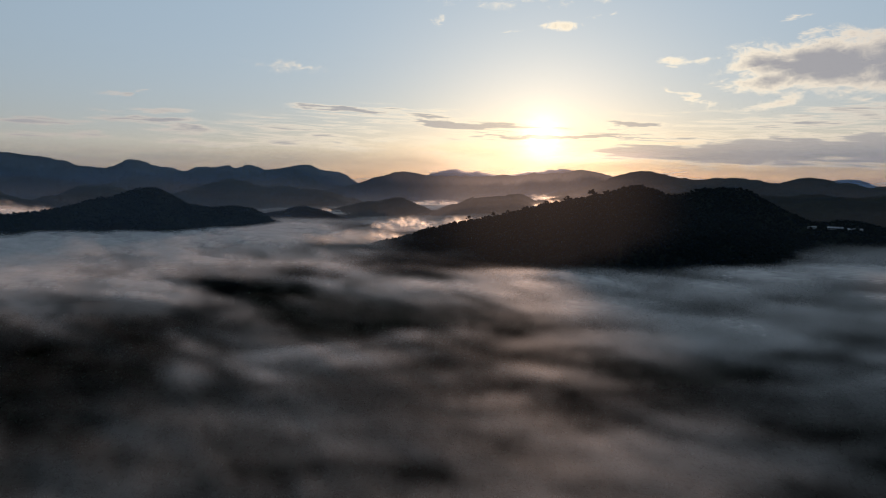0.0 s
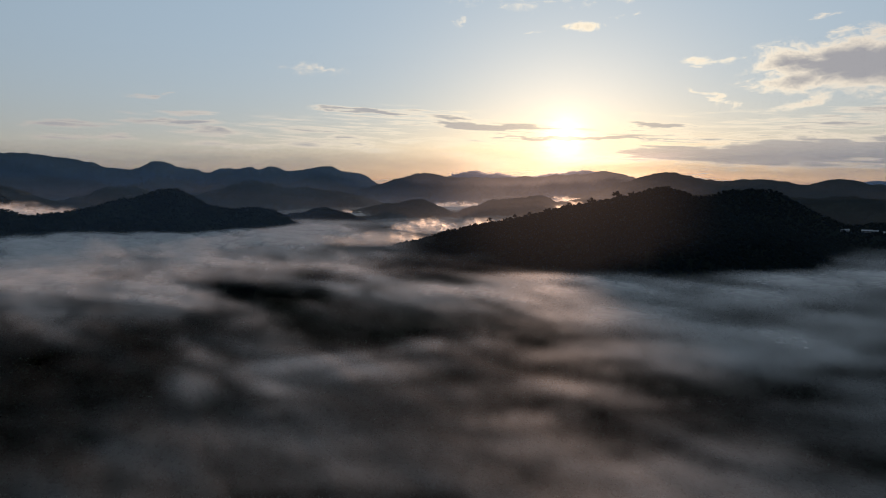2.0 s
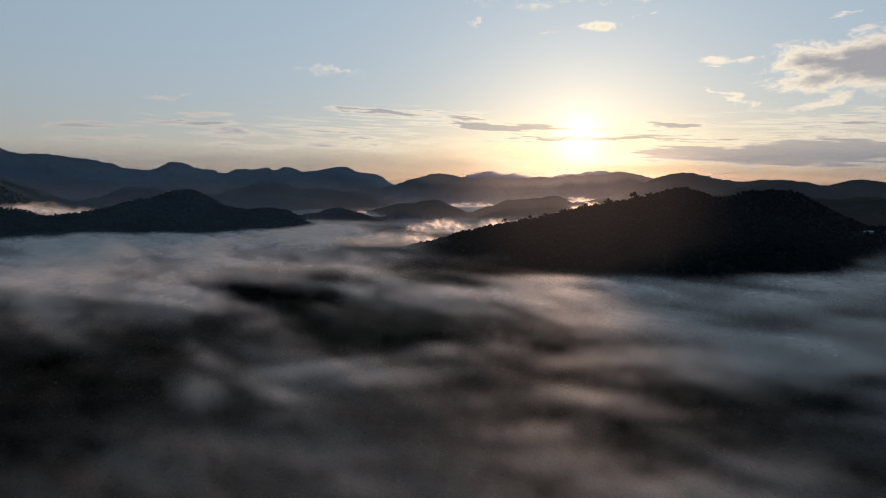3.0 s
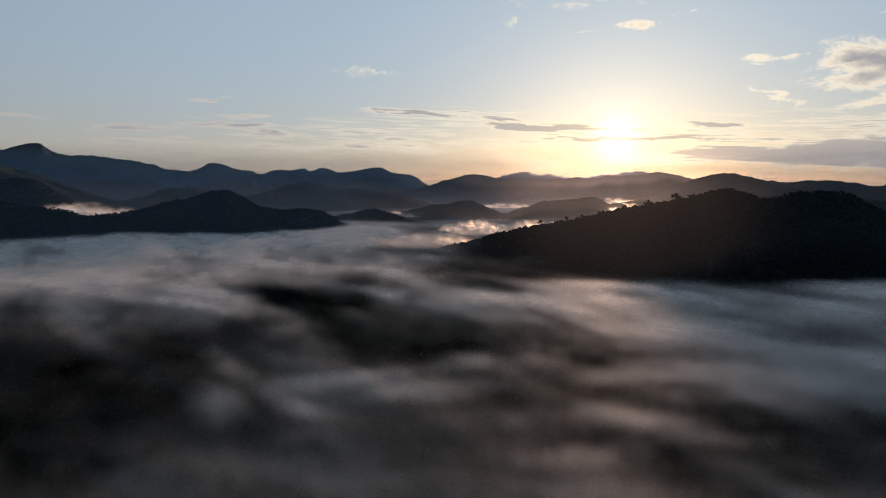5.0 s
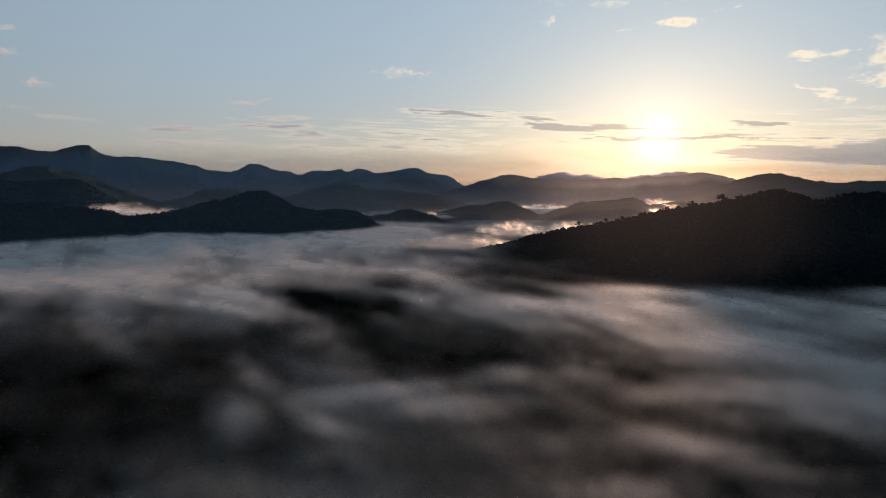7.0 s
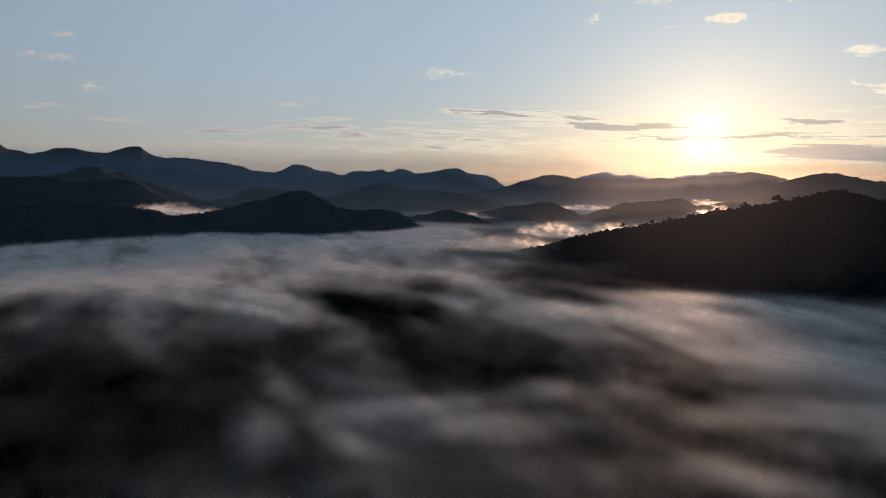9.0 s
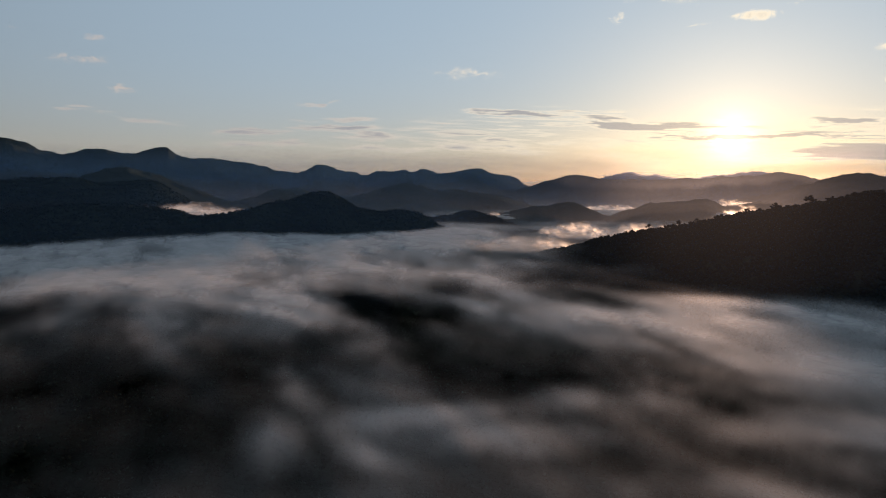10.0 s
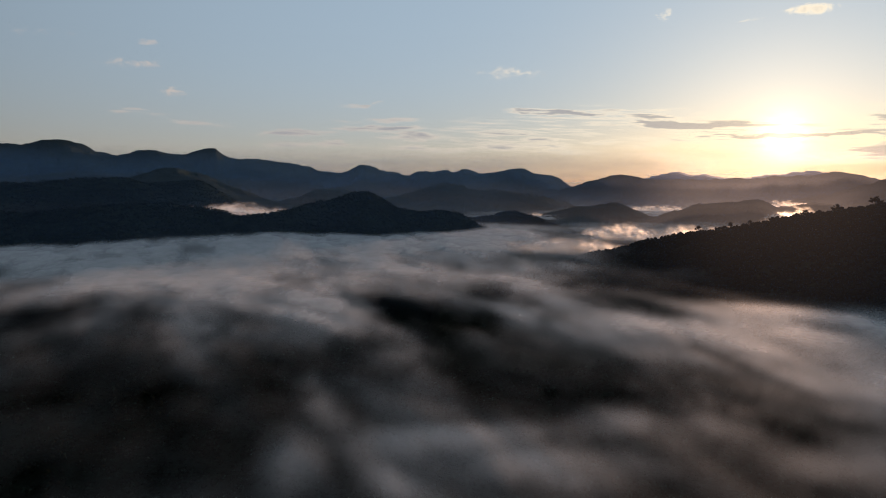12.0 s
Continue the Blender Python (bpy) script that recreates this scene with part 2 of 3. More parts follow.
M_DOOR = plain_material("dark_opening", (0.08, 0.08, 0.09), 0.5)
M_MIST = mist_material("valley_mist", (0.91, 0.885, 0.87), 0.045, 1.7, stretch=(0.8, 1.5, 1), turn=38, detail=6.0, billow=0.3, sheen=0.30)
M_BANK = mist_material("mist_bank", (0.94, 0.92, 0.90), 0.02, 1.3, billow=1.2, sheen=0.4)
M_ROLL = mist_material("mist_roll", (0.92, 0.90, 0.89), 0.03, 0.9, forward=0.2, warm=(1.0, 0.90, 0.74), through_share=0.8)
M_PUFF = mist_material("mist_puff", (0.92, 0.90, 0.89), 0.05, 0.8, through_share=0.15)
# Colours for the haze sheets; the blue of distance is put into M_HAZE.
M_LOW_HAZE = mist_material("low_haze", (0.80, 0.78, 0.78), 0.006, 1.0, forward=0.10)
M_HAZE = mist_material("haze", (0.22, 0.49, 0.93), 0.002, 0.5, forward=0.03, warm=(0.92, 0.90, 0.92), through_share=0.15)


# ---- number noise for shapes ----
def lattice(ix, iy, seed):
    h = (ix * 374761393 + iy * 668265263 + seed * 974634777) & 0x7FFFFFFF
    h = ((h ^ (h >> 13)) * 1274126177) & 0x7FFFFFFF
    return ((h ^ (h >> 16)) & 0xFFFF) / 65535.0


def value_noise(x, y, seed):
    ix, iy = np.floor(x).astype(np.int64), np.floor(y).astype(np.int64)
    u, v = x - ix, y - iy
    u, v = u * u * u * (u * (u * 6 - 15) + 10), v * v * v * (v * (v * 6 - 15) + 10)
    a, b = lattice(ix, iy, seed), lattice(ix + 1, iy, seed)
    c, d = lattice(ix, iy + 1, seed), lattice(ix + 1, iy + 1, seed)
    return (a + (b - a) * u) * (1 - v) + (c + (d - c) * u) * v


def fbm(x, y, size, octaves=4, seed=1, gain=0.5):
    """Noise from -1 to 1; the coarsest waves are `size` metres long."""
    total, amp, norm = 0.0, 1.0, 0.0
    for o in range(octaves):
        q = 2.03 ** o / size
        cx, sx = math.cos(0.6 * o + seed), math.sin(0.6 * o + seed)
        total = total + amp * (value_noise((x * cx - y * sx) * q + 31.7 * o, (x * sx + y * cx) * q, seed + o) * 2 - 1)
        norm, amp = norm + amp, amp * gain
    return total / norm


def ease(v, lo, hi):
    t = np.clip((v - lo) / (hi - lo), 0, 1)
    return t * t * (3 - 2 * t)


def grid_mesh(name, xyz, material, smooth=True, density=None):
    """A mesh from a (rows, columns, 3) array of places."""
    rows, cols = xyz.shape[:2]
    idx = np.arange(rows * cols).reshape(rows, cols)
    quads = np.stack([idx[:-1, :-1], idx[:-1, 1:], idx[1:, 1:], idx[1:, :-1]], -1).reshape(-1, 4)
    xyz = xyz.reshape(-1, 3)
    if density is not None:         # mist ends where it has thinned to nothing
        density = density.reshape(-1)
        quads = quads[density[quads].max(1) > 0.003]
        used, quads = np.unique(quads, return_inverse=True)
        quads = quads.reshape(-1, 4)
        xyz, density = xyz[used], density[used]
    me = bpy.data.meshes.new(name)
    me.vertices.add(len(xyz))
    me.vertices.foreach_set("co", xyz.reshape(-1).astype(np.float32))
    me.loops.add(quads.size)
    me.loops.foreach_set("vertex_index", quads.reshape(-1).astype(np.int32))
    me.polygons.add(len(quads))
    me.polygons.foreach_set("loop_start", np.arange(0, quads.size, 4, dtype=np.int32))
    me.update(calc_edges=True)
    if smooth:
        me.polygons.foreach_set("use_smooth", np.ones(len(quads), dtype=bool))
    if density is not None:
        me.attributes.new("mist_amount", "FLOAT", "POINT").data.foreach_set("value", density.reshape(-1).astype(np.float32))
    me.materials.append(material)
    return me


# ---- hills ----
class Hill:
    """A wooded hill or range: a crest with summits, spurs running down from it, gullies between.
    Summits: bearing in degrees, height over the foot, how far the flanks reach to either side (degrees)."""

    def __init__(self, summits, foot, crest, front, back=None, rough=1.0, seed=1, canopy=2.0, round_top=0.12):
        self.canopy, self.round_top = canopy, round_top
        self.k, self.foot, self.seed, self.rough = np.array(summits, float), foot, seed, rough
        self.cs, self.cr = (np.array(v, float) for v in zip(*crest))
        self.fronts = np.broadcast_to(np.array(front, float), self.cs.shape)
        self.front = float(self.fronts.mean())
        self.back = back or self.front * 1.2

    def crest_height(self, s):
        total = 0.0
        for s0, h, wl, wr in self.k:
            u = s - s0
            u = u / np.where(u < 0, wl, wr)
            total = total + (h * np.exp(self.round_top ** 0.5 - np.sqrt(self.round_top + u * u))) ** 6
        return total ** (1 / 6)

    def height(self, x, y):
        s, r = np.degrees(np.arctan2(x, y)), np.hypot(x, y)
        rc = np.interp(s, self.cs, self.cr)
        top = self.crest_height(s)
        spur = fbm(x, y, rc.mean() * 0.22, 3, self.seed)
        v = (r - rc) / np.where(r < rc, np.interp(s, self.cs, self.fronts), self.back) / (1.0 + 0.45 * spur)
        z = top * np.exp(-np.abs(v) ** 1.6)
        away = ease(np.abs(v), 0.05, 0.6)
        z = z + away * np.minimum(top, 60) * 0.16 * fbm(x, y, self.front * 0.5, 4, self.seed + 9)
        z = z + self.rough * fbm(x, y, 26, 3, self.seed + 5) + 0.0050 * rc.mean() * fbm(x, y, 0.024 * rc.mean(), 5, self.seed + 6, 0.62)
        return self.foot + z - self.canopy - 45 * ease(np.abs(v), 1.15, 1.9)

    def mesh(self, name, s0, s1, step, material, rows=70):
        s = np.arange(s0, s1, step)
        rc = np.interp(s, self.cs, self.cr)
        t = np.linspace(-1, 1, rows)
        t = np.sign(t) * np.abs(t) ** 1.5           # finest rows along the crest
        reach = np.where(t[:, None] < 0, np.interp(s, self.cs, self.fronts)[None, :] * 2.3, self.back * 2.0)
        r = np.maximum(rc[None, :] + t[:, None] * reach, 60)
        x, y = r * np.sin(np.radians(s))[None, :], r * np.cos(np.radians(s))[None, :]
        z = self.height(x, y)
        edge = np.minimum(ease(s, s0, s0 + 2.5), 1 - ease(s, s1 - 2.5, s1))[None, :]
        z = -12 + (z + 12) * edge
        return grid_mesh(name, np.stack([x, y, z], -1), material)


FAR_LEFT_A = [(-60.6, 318, 14.9, 8.2), (-58.5, 344, 5.9, 5.6), (-56.8, 314, 4.6, 10.7), (-53.6, 359, 8.1, 7.8), (-51.0, 369, 3.8, 6.0), (-49.4, 368, 4.5, 7.2),
              (-45.6, 280, 2.4, 10.1), (-43.4, 332, 7.7, 3.9), (-41.6, 289, 5.7, 10.1), (-38.8, 355, 7.3, 2.4), (-37.7, 269, 1.8, 9.4)]
FAR_LEFT_B = [(-35.5, 276, 8.0, 9.7), (-31.1, 247, 27.9, 2.5), (-29.4, 177, 1.5, 1.3), (-26.1, 262, 4.3, 3.0), (-23.9, 221, 15.1, 4.0), (-21.0, 212, 4.5, 5.4),
              (-18.8, 218, 3.6, 1.9), (-17.2, 227, 2.8, 3.4), (-14.3, 200, 4.7, 3.0), (-12.2, 235, 6.0, 2.9), (-9.4, 187, 30.0, 2.4)]
HILLS = {}


def add_hill(key, name, label, summits, foot, crest, front, span, step, material, back=None, rough=1.0, seed=1, rows=70, canopy=1.0, round_top=0.12):
    hill = Hill(summits, foot, crest, front, back, rough, seed, canopy, round_top)
    HILLS[key] = hill
    ob = new(name, hill.mesh(name, span[0], span[1], step, material, rows))
    tagged(ob, label, "hill" if "hill" in name else "mountain")
    return ob


def level(distance):
    return [(-80, distance), (60, distance)]


add_hill("near", "wooded_hill", "dark wooded hill with an uneven treeline rising from valley mist",
         [(-11.0, 22, 4.7, 5.4), (-3.4, 36, 15.2, 4.6), (-1.1, 40, 4.9, 5.6), (1.6, 43, 6.4, 8.9), (7.3, 50, 9.1, 4.4), (12.6, 87, 13.4, 7.1),
          (17.0, 100, 7.3, 9.7), (23.5, 70, 13.2, 7.2), (26.6, 52, 5.2, 6.3)],
         20, [(-16, 560), (-11, 600), (-9, 650), (-4.5, 730), (-1.2, 780), (2.3, 810), (14, 640), (17, 620), (25, 650), (33, 780), (42, 850)],
         [120, 140, 180, 230, 260, 280, 240, 230, 240, 260, 260], (-20, 42), 0.25, M_HILL, 200, 1.0, 3, 100, 5.0)
add_hill("right", "wooded_hill", "dark wooded hill behind a nearer slope with a farm at its foot",
         [(19.8, 82, 5.0, 6.0), (22.8, 86, 5.0, 5.0), (25.3, 93, 8.0, 5.5), (32.8, 55, 3.5, 6.0)], 20, level(1000), 160, (12, 46), 0.2, M_HILL, 200, 1.0, 5, 70, 4.5)
add_hill("left", "wooded_hill", "dark rounded wooded hill with low shoulders above mist",
         [(-53.6, 32, 5.8, 5.3), (-41.1, 90, 37.0, 10.5), (-36.2, 66, 10.1, 1.3), (-29.8, 81, 11.3, 6.8), (-25.0, 103, 7.6, 5.3), (-18.5, 75, 19.0, 4.0), (-16.8, 62, 4.6, 4.1)],
         15, [(-62, 890), (-40, 900), (-25, 930), (-13, 985)], 150, (-66, -9), 0.22, M_HILL, 170, 1.0, 7, 80, 4.5)
add_hill("left_back", "wooded_hill", "dark wooded hill beyond a mist-filled side valley",
         [(-57.6, 88, 5.6, 10.8), (-52.9, 112, 12.8, 4.2), (-46.0, 134, 15.0, 7.7), (-39.4, 125, 9.6, 4.0)], 10, level(1640), 240, (-70, -30), 0.15, M_HILL, None, 1.5, 11, 70, 4.0)
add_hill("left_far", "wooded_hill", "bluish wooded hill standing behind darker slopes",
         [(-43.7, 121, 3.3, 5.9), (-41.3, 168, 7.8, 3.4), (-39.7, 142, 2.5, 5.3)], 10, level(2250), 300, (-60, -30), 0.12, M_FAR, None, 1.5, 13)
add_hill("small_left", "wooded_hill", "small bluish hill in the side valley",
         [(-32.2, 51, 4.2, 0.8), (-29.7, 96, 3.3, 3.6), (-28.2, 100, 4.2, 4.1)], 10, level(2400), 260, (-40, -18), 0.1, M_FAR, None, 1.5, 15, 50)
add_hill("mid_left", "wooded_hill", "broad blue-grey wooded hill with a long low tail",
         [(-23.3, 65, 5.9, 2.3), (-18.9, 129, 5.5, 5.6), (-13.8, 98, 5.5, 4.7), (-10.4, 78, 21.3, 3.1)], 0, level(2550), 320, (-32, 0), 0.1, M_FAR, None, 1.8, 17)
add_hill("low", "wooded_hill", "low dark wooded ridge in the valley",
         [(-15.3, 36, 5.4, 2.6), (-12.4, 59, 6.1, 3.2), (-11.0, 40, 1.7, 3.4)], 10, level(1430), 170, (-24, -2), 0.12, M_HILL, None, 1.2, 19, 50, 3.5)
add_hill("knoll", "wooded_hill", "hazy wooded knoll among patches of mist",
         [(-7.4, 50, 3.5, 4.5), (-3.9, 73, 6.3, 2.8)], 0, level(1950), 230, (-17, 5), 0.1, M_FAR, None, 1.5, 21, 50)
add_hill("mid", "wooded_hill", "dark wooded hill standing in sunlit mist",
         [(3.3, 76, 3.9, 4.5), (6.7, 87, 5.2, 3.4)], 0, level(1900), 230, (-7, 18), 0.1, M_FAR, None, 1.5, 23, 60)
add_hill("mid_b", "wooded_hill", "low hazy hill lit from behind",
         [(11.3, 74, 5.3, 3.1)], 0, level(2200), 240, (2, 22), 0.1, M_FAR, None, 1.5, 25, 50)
add_hill("shoulder", "wooded_hill", "dark wooded shoulder below a longer range",
         [(21.2, 88, 10.0, 6.0), (23.4, 81, 3.1, 21.2), (30.2, 75, 3.4, 11.6), (36.7, 89, 5.0, 9.1)], 10, level(1700), 240, (12, 52), 0.12, M_HILL, None, 1.5, 27)
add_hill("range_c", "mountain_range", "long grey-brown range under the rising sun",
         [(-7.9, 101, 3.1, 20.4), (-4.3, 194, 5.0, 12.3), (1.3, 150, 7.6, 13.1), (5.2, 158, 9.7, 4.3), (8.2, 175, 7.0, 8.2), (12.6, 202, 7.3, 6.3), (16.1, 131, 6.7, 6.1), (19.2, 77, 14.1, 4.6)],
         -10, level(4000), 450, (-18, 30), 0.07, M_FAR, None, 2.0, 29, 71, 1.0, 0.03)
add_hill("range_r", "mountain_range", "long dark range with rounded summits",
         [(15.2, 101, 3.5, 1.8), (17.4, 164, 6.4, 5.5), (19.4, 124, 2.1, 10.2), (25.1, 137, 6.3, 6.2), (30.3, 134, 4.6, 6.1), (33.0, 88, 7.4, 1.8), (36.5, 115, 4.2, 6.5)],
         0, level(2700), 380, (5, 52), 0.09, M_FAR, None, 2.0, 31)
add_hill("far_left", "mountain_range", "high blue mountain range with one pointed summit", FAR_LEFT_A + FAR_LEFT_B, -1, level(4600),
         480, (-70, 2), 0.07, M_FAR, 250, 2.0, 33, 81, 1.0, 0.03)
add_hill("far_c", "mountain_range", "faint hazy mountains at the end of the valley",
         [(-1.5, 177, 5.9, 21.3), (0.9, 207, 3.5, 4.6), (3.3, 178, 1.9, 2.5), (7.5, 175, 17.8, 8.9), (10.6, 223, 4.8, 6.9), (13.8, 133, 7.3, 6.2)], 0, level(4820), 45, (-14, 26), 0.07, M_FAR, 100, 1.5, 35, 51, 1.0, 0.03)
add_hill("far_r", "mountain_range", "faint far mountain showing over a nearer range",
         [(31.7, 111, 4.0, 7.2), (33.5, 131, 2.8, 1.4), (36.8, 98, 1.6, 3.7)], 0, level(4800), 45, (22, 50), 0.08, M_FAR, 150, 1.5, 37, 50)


# ---- ground ----
def ground_height(x, y):
    r = np.hypot(x, y)
    return 10 + 6 * fbm(x, y, 260, 4, 41) - 14 * ease(r, 1200, 2600)


def near_terrain(x, y):
    """Highest of the valley floor and the nearest hills."""
    z = ground_height(x, y)
    for key in ("near", "right", "left"):
        z = np.maximum(z, HILLS[key].height(x, y))
    return z


def make_ground():
    r = np.concatenate([[0.5], np.geomspace(30, 5600, 130)])
    s = np.radians(np.linspace(0, 360, 241))
    x, y = r[:, None] * np.sin(s), r[:, None] * np.cos(s)
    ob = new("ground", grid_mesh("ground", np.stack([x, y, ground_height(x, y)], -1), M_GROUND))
    tagged(ob, "dark scrub-covered valley floor under morning mist", "ground", kind="structure")


make_ground()


# ---- mist ----
# banks of mist over the valley floor: place, half width, half length, bearing of the length, thickness
BANKS = [(-384, 616, 112, 273, -32, 1.05), (-265, 643, 117, 265, -22, 1.1), (-203, 737, 80, 239, -15, 1.1), (-582, 528, 172, 257, -51, 0.95),
         (-134, 537, 30, 206, -23, 1.0), (-92, 428, 20, 122, -24, 0.9), (-171, 354, 15, 150, -36, 0.85), (-295, 400, 40, 176, -49, 0.9),
         (59, 306, 46, 90, 79, 0.9), (65, 251, 36, 56, 69, 0.75), (-121, 267, 12, 52, -54, 0.62), (-364, 426, 91, 187, -62, 0.95)]
BANKS_SHADE = [(-56, 306, 11, 31, -34, 0.7), (21, 306, 35, 51, 64, 0.85), (180, 336, 30, 113, 31, 0.85), (145, 304, 45, 103, 62, 0.9),
               (102, 219, 36, 65, 68, 0.95), (61, 198, 22, 36, 53, 0.68), (16, 215, 20, 33, 47, 0.48), (48, 122, 13, 25, 72, 0.42),
               (240, 260, 60, 140, 60, 0.8), (330, 430, 70, 140, 40, 0.8), (150, 170, 40, 70, 60, 0.6)]
WISPS = [(-40, 184, 10, 24, 67, 0.5), (-10, 206, 10, 14, 43, 0.5), (-70, 163, 7, 16, -30, 0.38), (-48, 162, 6, 15, -60, 0.33),
         (-82, 195, 5, 23, -39, 0.35), (10, 218, 16, 19, -27, 0.5), (33, 161, 16, 38, 82, 0.34), (15, 141, 6, 17, 80, 0.44)]
WISPS_SMALL = [(-86, 198, 6, 16, -41, 0.3), (-65, 157, 6, 10, -66, 0.3), (-20, 173, 7, 10, 83, 0.3), (-168, 244, 9, 60, -46, 0.42),
               (-210, 245, 17, 25, -61, 0.28), (-27, 179, 10, 24, 77, 0.45), (-10, 100, 8, 20, -89, 0.26)]
# gaps: place, half width, half length, bearing of the length, share of the mist that is gone
HOLLOWS = [(-98, 290, 11, 43, -33, 0.85), (-100, 203, 13, 28, -48, 0.75), (-42, 236, 14, 18, -48, 0.6), (-37, 142, 7, 14, -73, 0.5),
           (-83, 221, 9, 28, -49, 0.8), (-108, 300, 9, 32, -43, 0.75), (-160, 267, 8, 33, -49, 0.6), (-115, 163, 12, 50, -51, 0.8), (-34, 231, 8, 18, -50, 0.45)]


def billows(x, y, size, seed):
    """Torn, warped mist texture, about -1 to 1."""
    wx = x + 0.35 * size * fbm(x, y, size * 0.8, 4, seed + 1, 0.6) * 2
    wy = y + 0.35 * size * fbm(x, y, size * 0.8, 4, seed + 2, 0.6) * 2
    return np.clip(2.2 * fbm(wx, wy, size, 5, seed, 0.55), -1, 1)


def lens(x, y, px, py, rx, ry, turn):
    """Squared distance from a turned ellipse's middle, 1 at its rim."""
    ca, sa = math.cos(radians(turn)), math.sin(radians(turn))
    u, v = (x - px) * ca - (y - py) * sa, (x - px) * sa + (y - py) * ca
    return (u / rx) ** 2 + (v / ry) ** 2


def mist_cover(x, y):
    """How thickly mist lies at a place: banks with hollows between them, drawn out along the valley wind."""
    r = np.hypot(x, y)
    sway = 6 + 40 * ease(r, 120, 600)
    wx = x + sway * fbm(x, y, 70, 5, 51, 0.62)
    wy = y + sway * fbm(x, y, 70, 5, 57, 0.62)
    d = np.zeros(x.shape)
    for px, py, rx, ry, turn, amount in BANKS + BANKS_SHADE + WISPS + WISPS_SMALL:
        d = np.maximum(d, amount * np.exp(-0.85 * lens(wx, wy, px, py, rx, ry, turn) ** 0.9))
    for px, py, rx, ry, turn, deep in HOLLOWS:
        d = d * (1 - deep * np.exp(-lens(wx, wy, px, py, rx, ry, turn)))
    ca, sa = math.cos(radians(38)), math.sin(radians(38))
    lx, ly = (x * ca + y * sa) * 1.6, (y * ca - x * sa) * 0.5
    far = ease(r, 200, 520)
    n1, n2, n3 = billows(lx, ly, 110, 61), billows(lx, ly, 46, 91), billows(lx, ly, 19, 95)
    close = 1 - ease(r, 170, 300)                   # close by it lies in level streaks across the valley
    cx, cy = x * 0.75 + 0.25 * y, y * 1.5
    n3 = n3 + (billows(cx, cy, 24, 94) - n3) * close
    n4 = billows(cx, cy, 10, 98)
    tear = 0.40 * n1 * (0.3 + 0.7 * far) + 0.46 * n2 + 0.42 * n3 * (1 - 0.35 * far) + 0.2 * n4 * close
    veil = (0.10 * (1 - ease(r, 240, 440)) + 0.16 * (1 - ease(r, 115, 180))) * (1 - 0.45 * ease(-x - 0.2 * y, 10, 70))
    d = np.maximum(d, veil)
    thick = np.clip(d, 0, 1)
    d = d * (1 + 1.2 * tear * (1.0 - 0.5 * thick)) - 0.015 * (1 - thick)
    return np.clip((0.92 + 0.26 * far) * d, 0, 1.3), 0.6 * n1 + 0.5 * n2


def make_valley_mist():
    base = new("valley_mist")
    tagged(base, "grey morning mist lying in torn sheets over the valley", "mist", kind="stuff")
    s, r = np.meshgrid(np.radians(np.arange(-105, 85.1, 0.4)), np.geomspace(45, 1120, 215))
    x, y = r * np.sin(s), r * np.cos(s) - 10
    d, relief = mist_cover(x, y)
    land = near_terrain(x, y)
    west = ease(y - 0.2 * x, 600, 850)
    edge = ease(r, 45, 80) * (1 - ease(r, 1000, 1120)) * ease(s, -1.83, -1.55) * (1 - ease(s, 1.22, 1.48))
    top = 74 - 14 * ease(r, 330, 580) + 4 * west + 4 * ease(-x, 320, 620) * ease(y, 380, 600)
    for i in range(7):
        z = top + relief * (0.3 + 0.6 * ease(y, 250, 560)) + (0.55 + 0.5 * ease(r, 250, 600)) * (i - 3)
        a = np.clip(0.39 * np.clip(d, 0, 1) ** 1.5, 0, 0.48) * ease(z - land, 0, 13) * edge
        a = a * (1 - 0.75 * (abs(i - 3) / 3) ** 2)
        ob = new("mist_sheet", grid_mesh("mist_sheet", np.stack([x, y, z], -1), M_MIST, True, a))
        ob.parent = base


make_valley_mist()


def mist_bank(label, x0, y0, z0, rx, ry, high, turn, seed, amount=0.3, sheets=8):
    """One low bank of mist: level sheets, each smaller than the one below, torn at the edges."""
    base = new("mist_bank")
    tagged(base, label, "mist", group="mist banks between the hills")
    ca, sa = math.cos(radians(turn)), math.sin(radians(turn))
    u, v = np.meshgrid(np.linspace(-1.3, 1.3, 90), np.linspace(-1.3, 1.3, 44))
    px, py = u * rx, v * ry
    x, y = x0 + px * ca + py * sa, y0 - px * sa + py * ca
    n = billows(x, y, max(rx, ry) * 0.5, seed)
    rr = np.hypot(u, v)
    d = np.clip(1 - rr ** 1.6, 0, 1) * (1 + 0.6 * n)
    rim = 1 - ease(rr, 0.9, 1.25)
    wave = high * 0.10 * fbm(x, y, rx * 0.3, 2, seed + 7)
    for i in range(sheets):
        f = i / (sheets - 1)
        z = z0 + high * f + wave
        a = amount * ease(d - 0.8 * f, -0.05, 0.35) * rim
        ob = new("layer", grid_mesh("layer", np.stack([x, y, z], -1), M_BANK, True, a))
        ob.parent = base


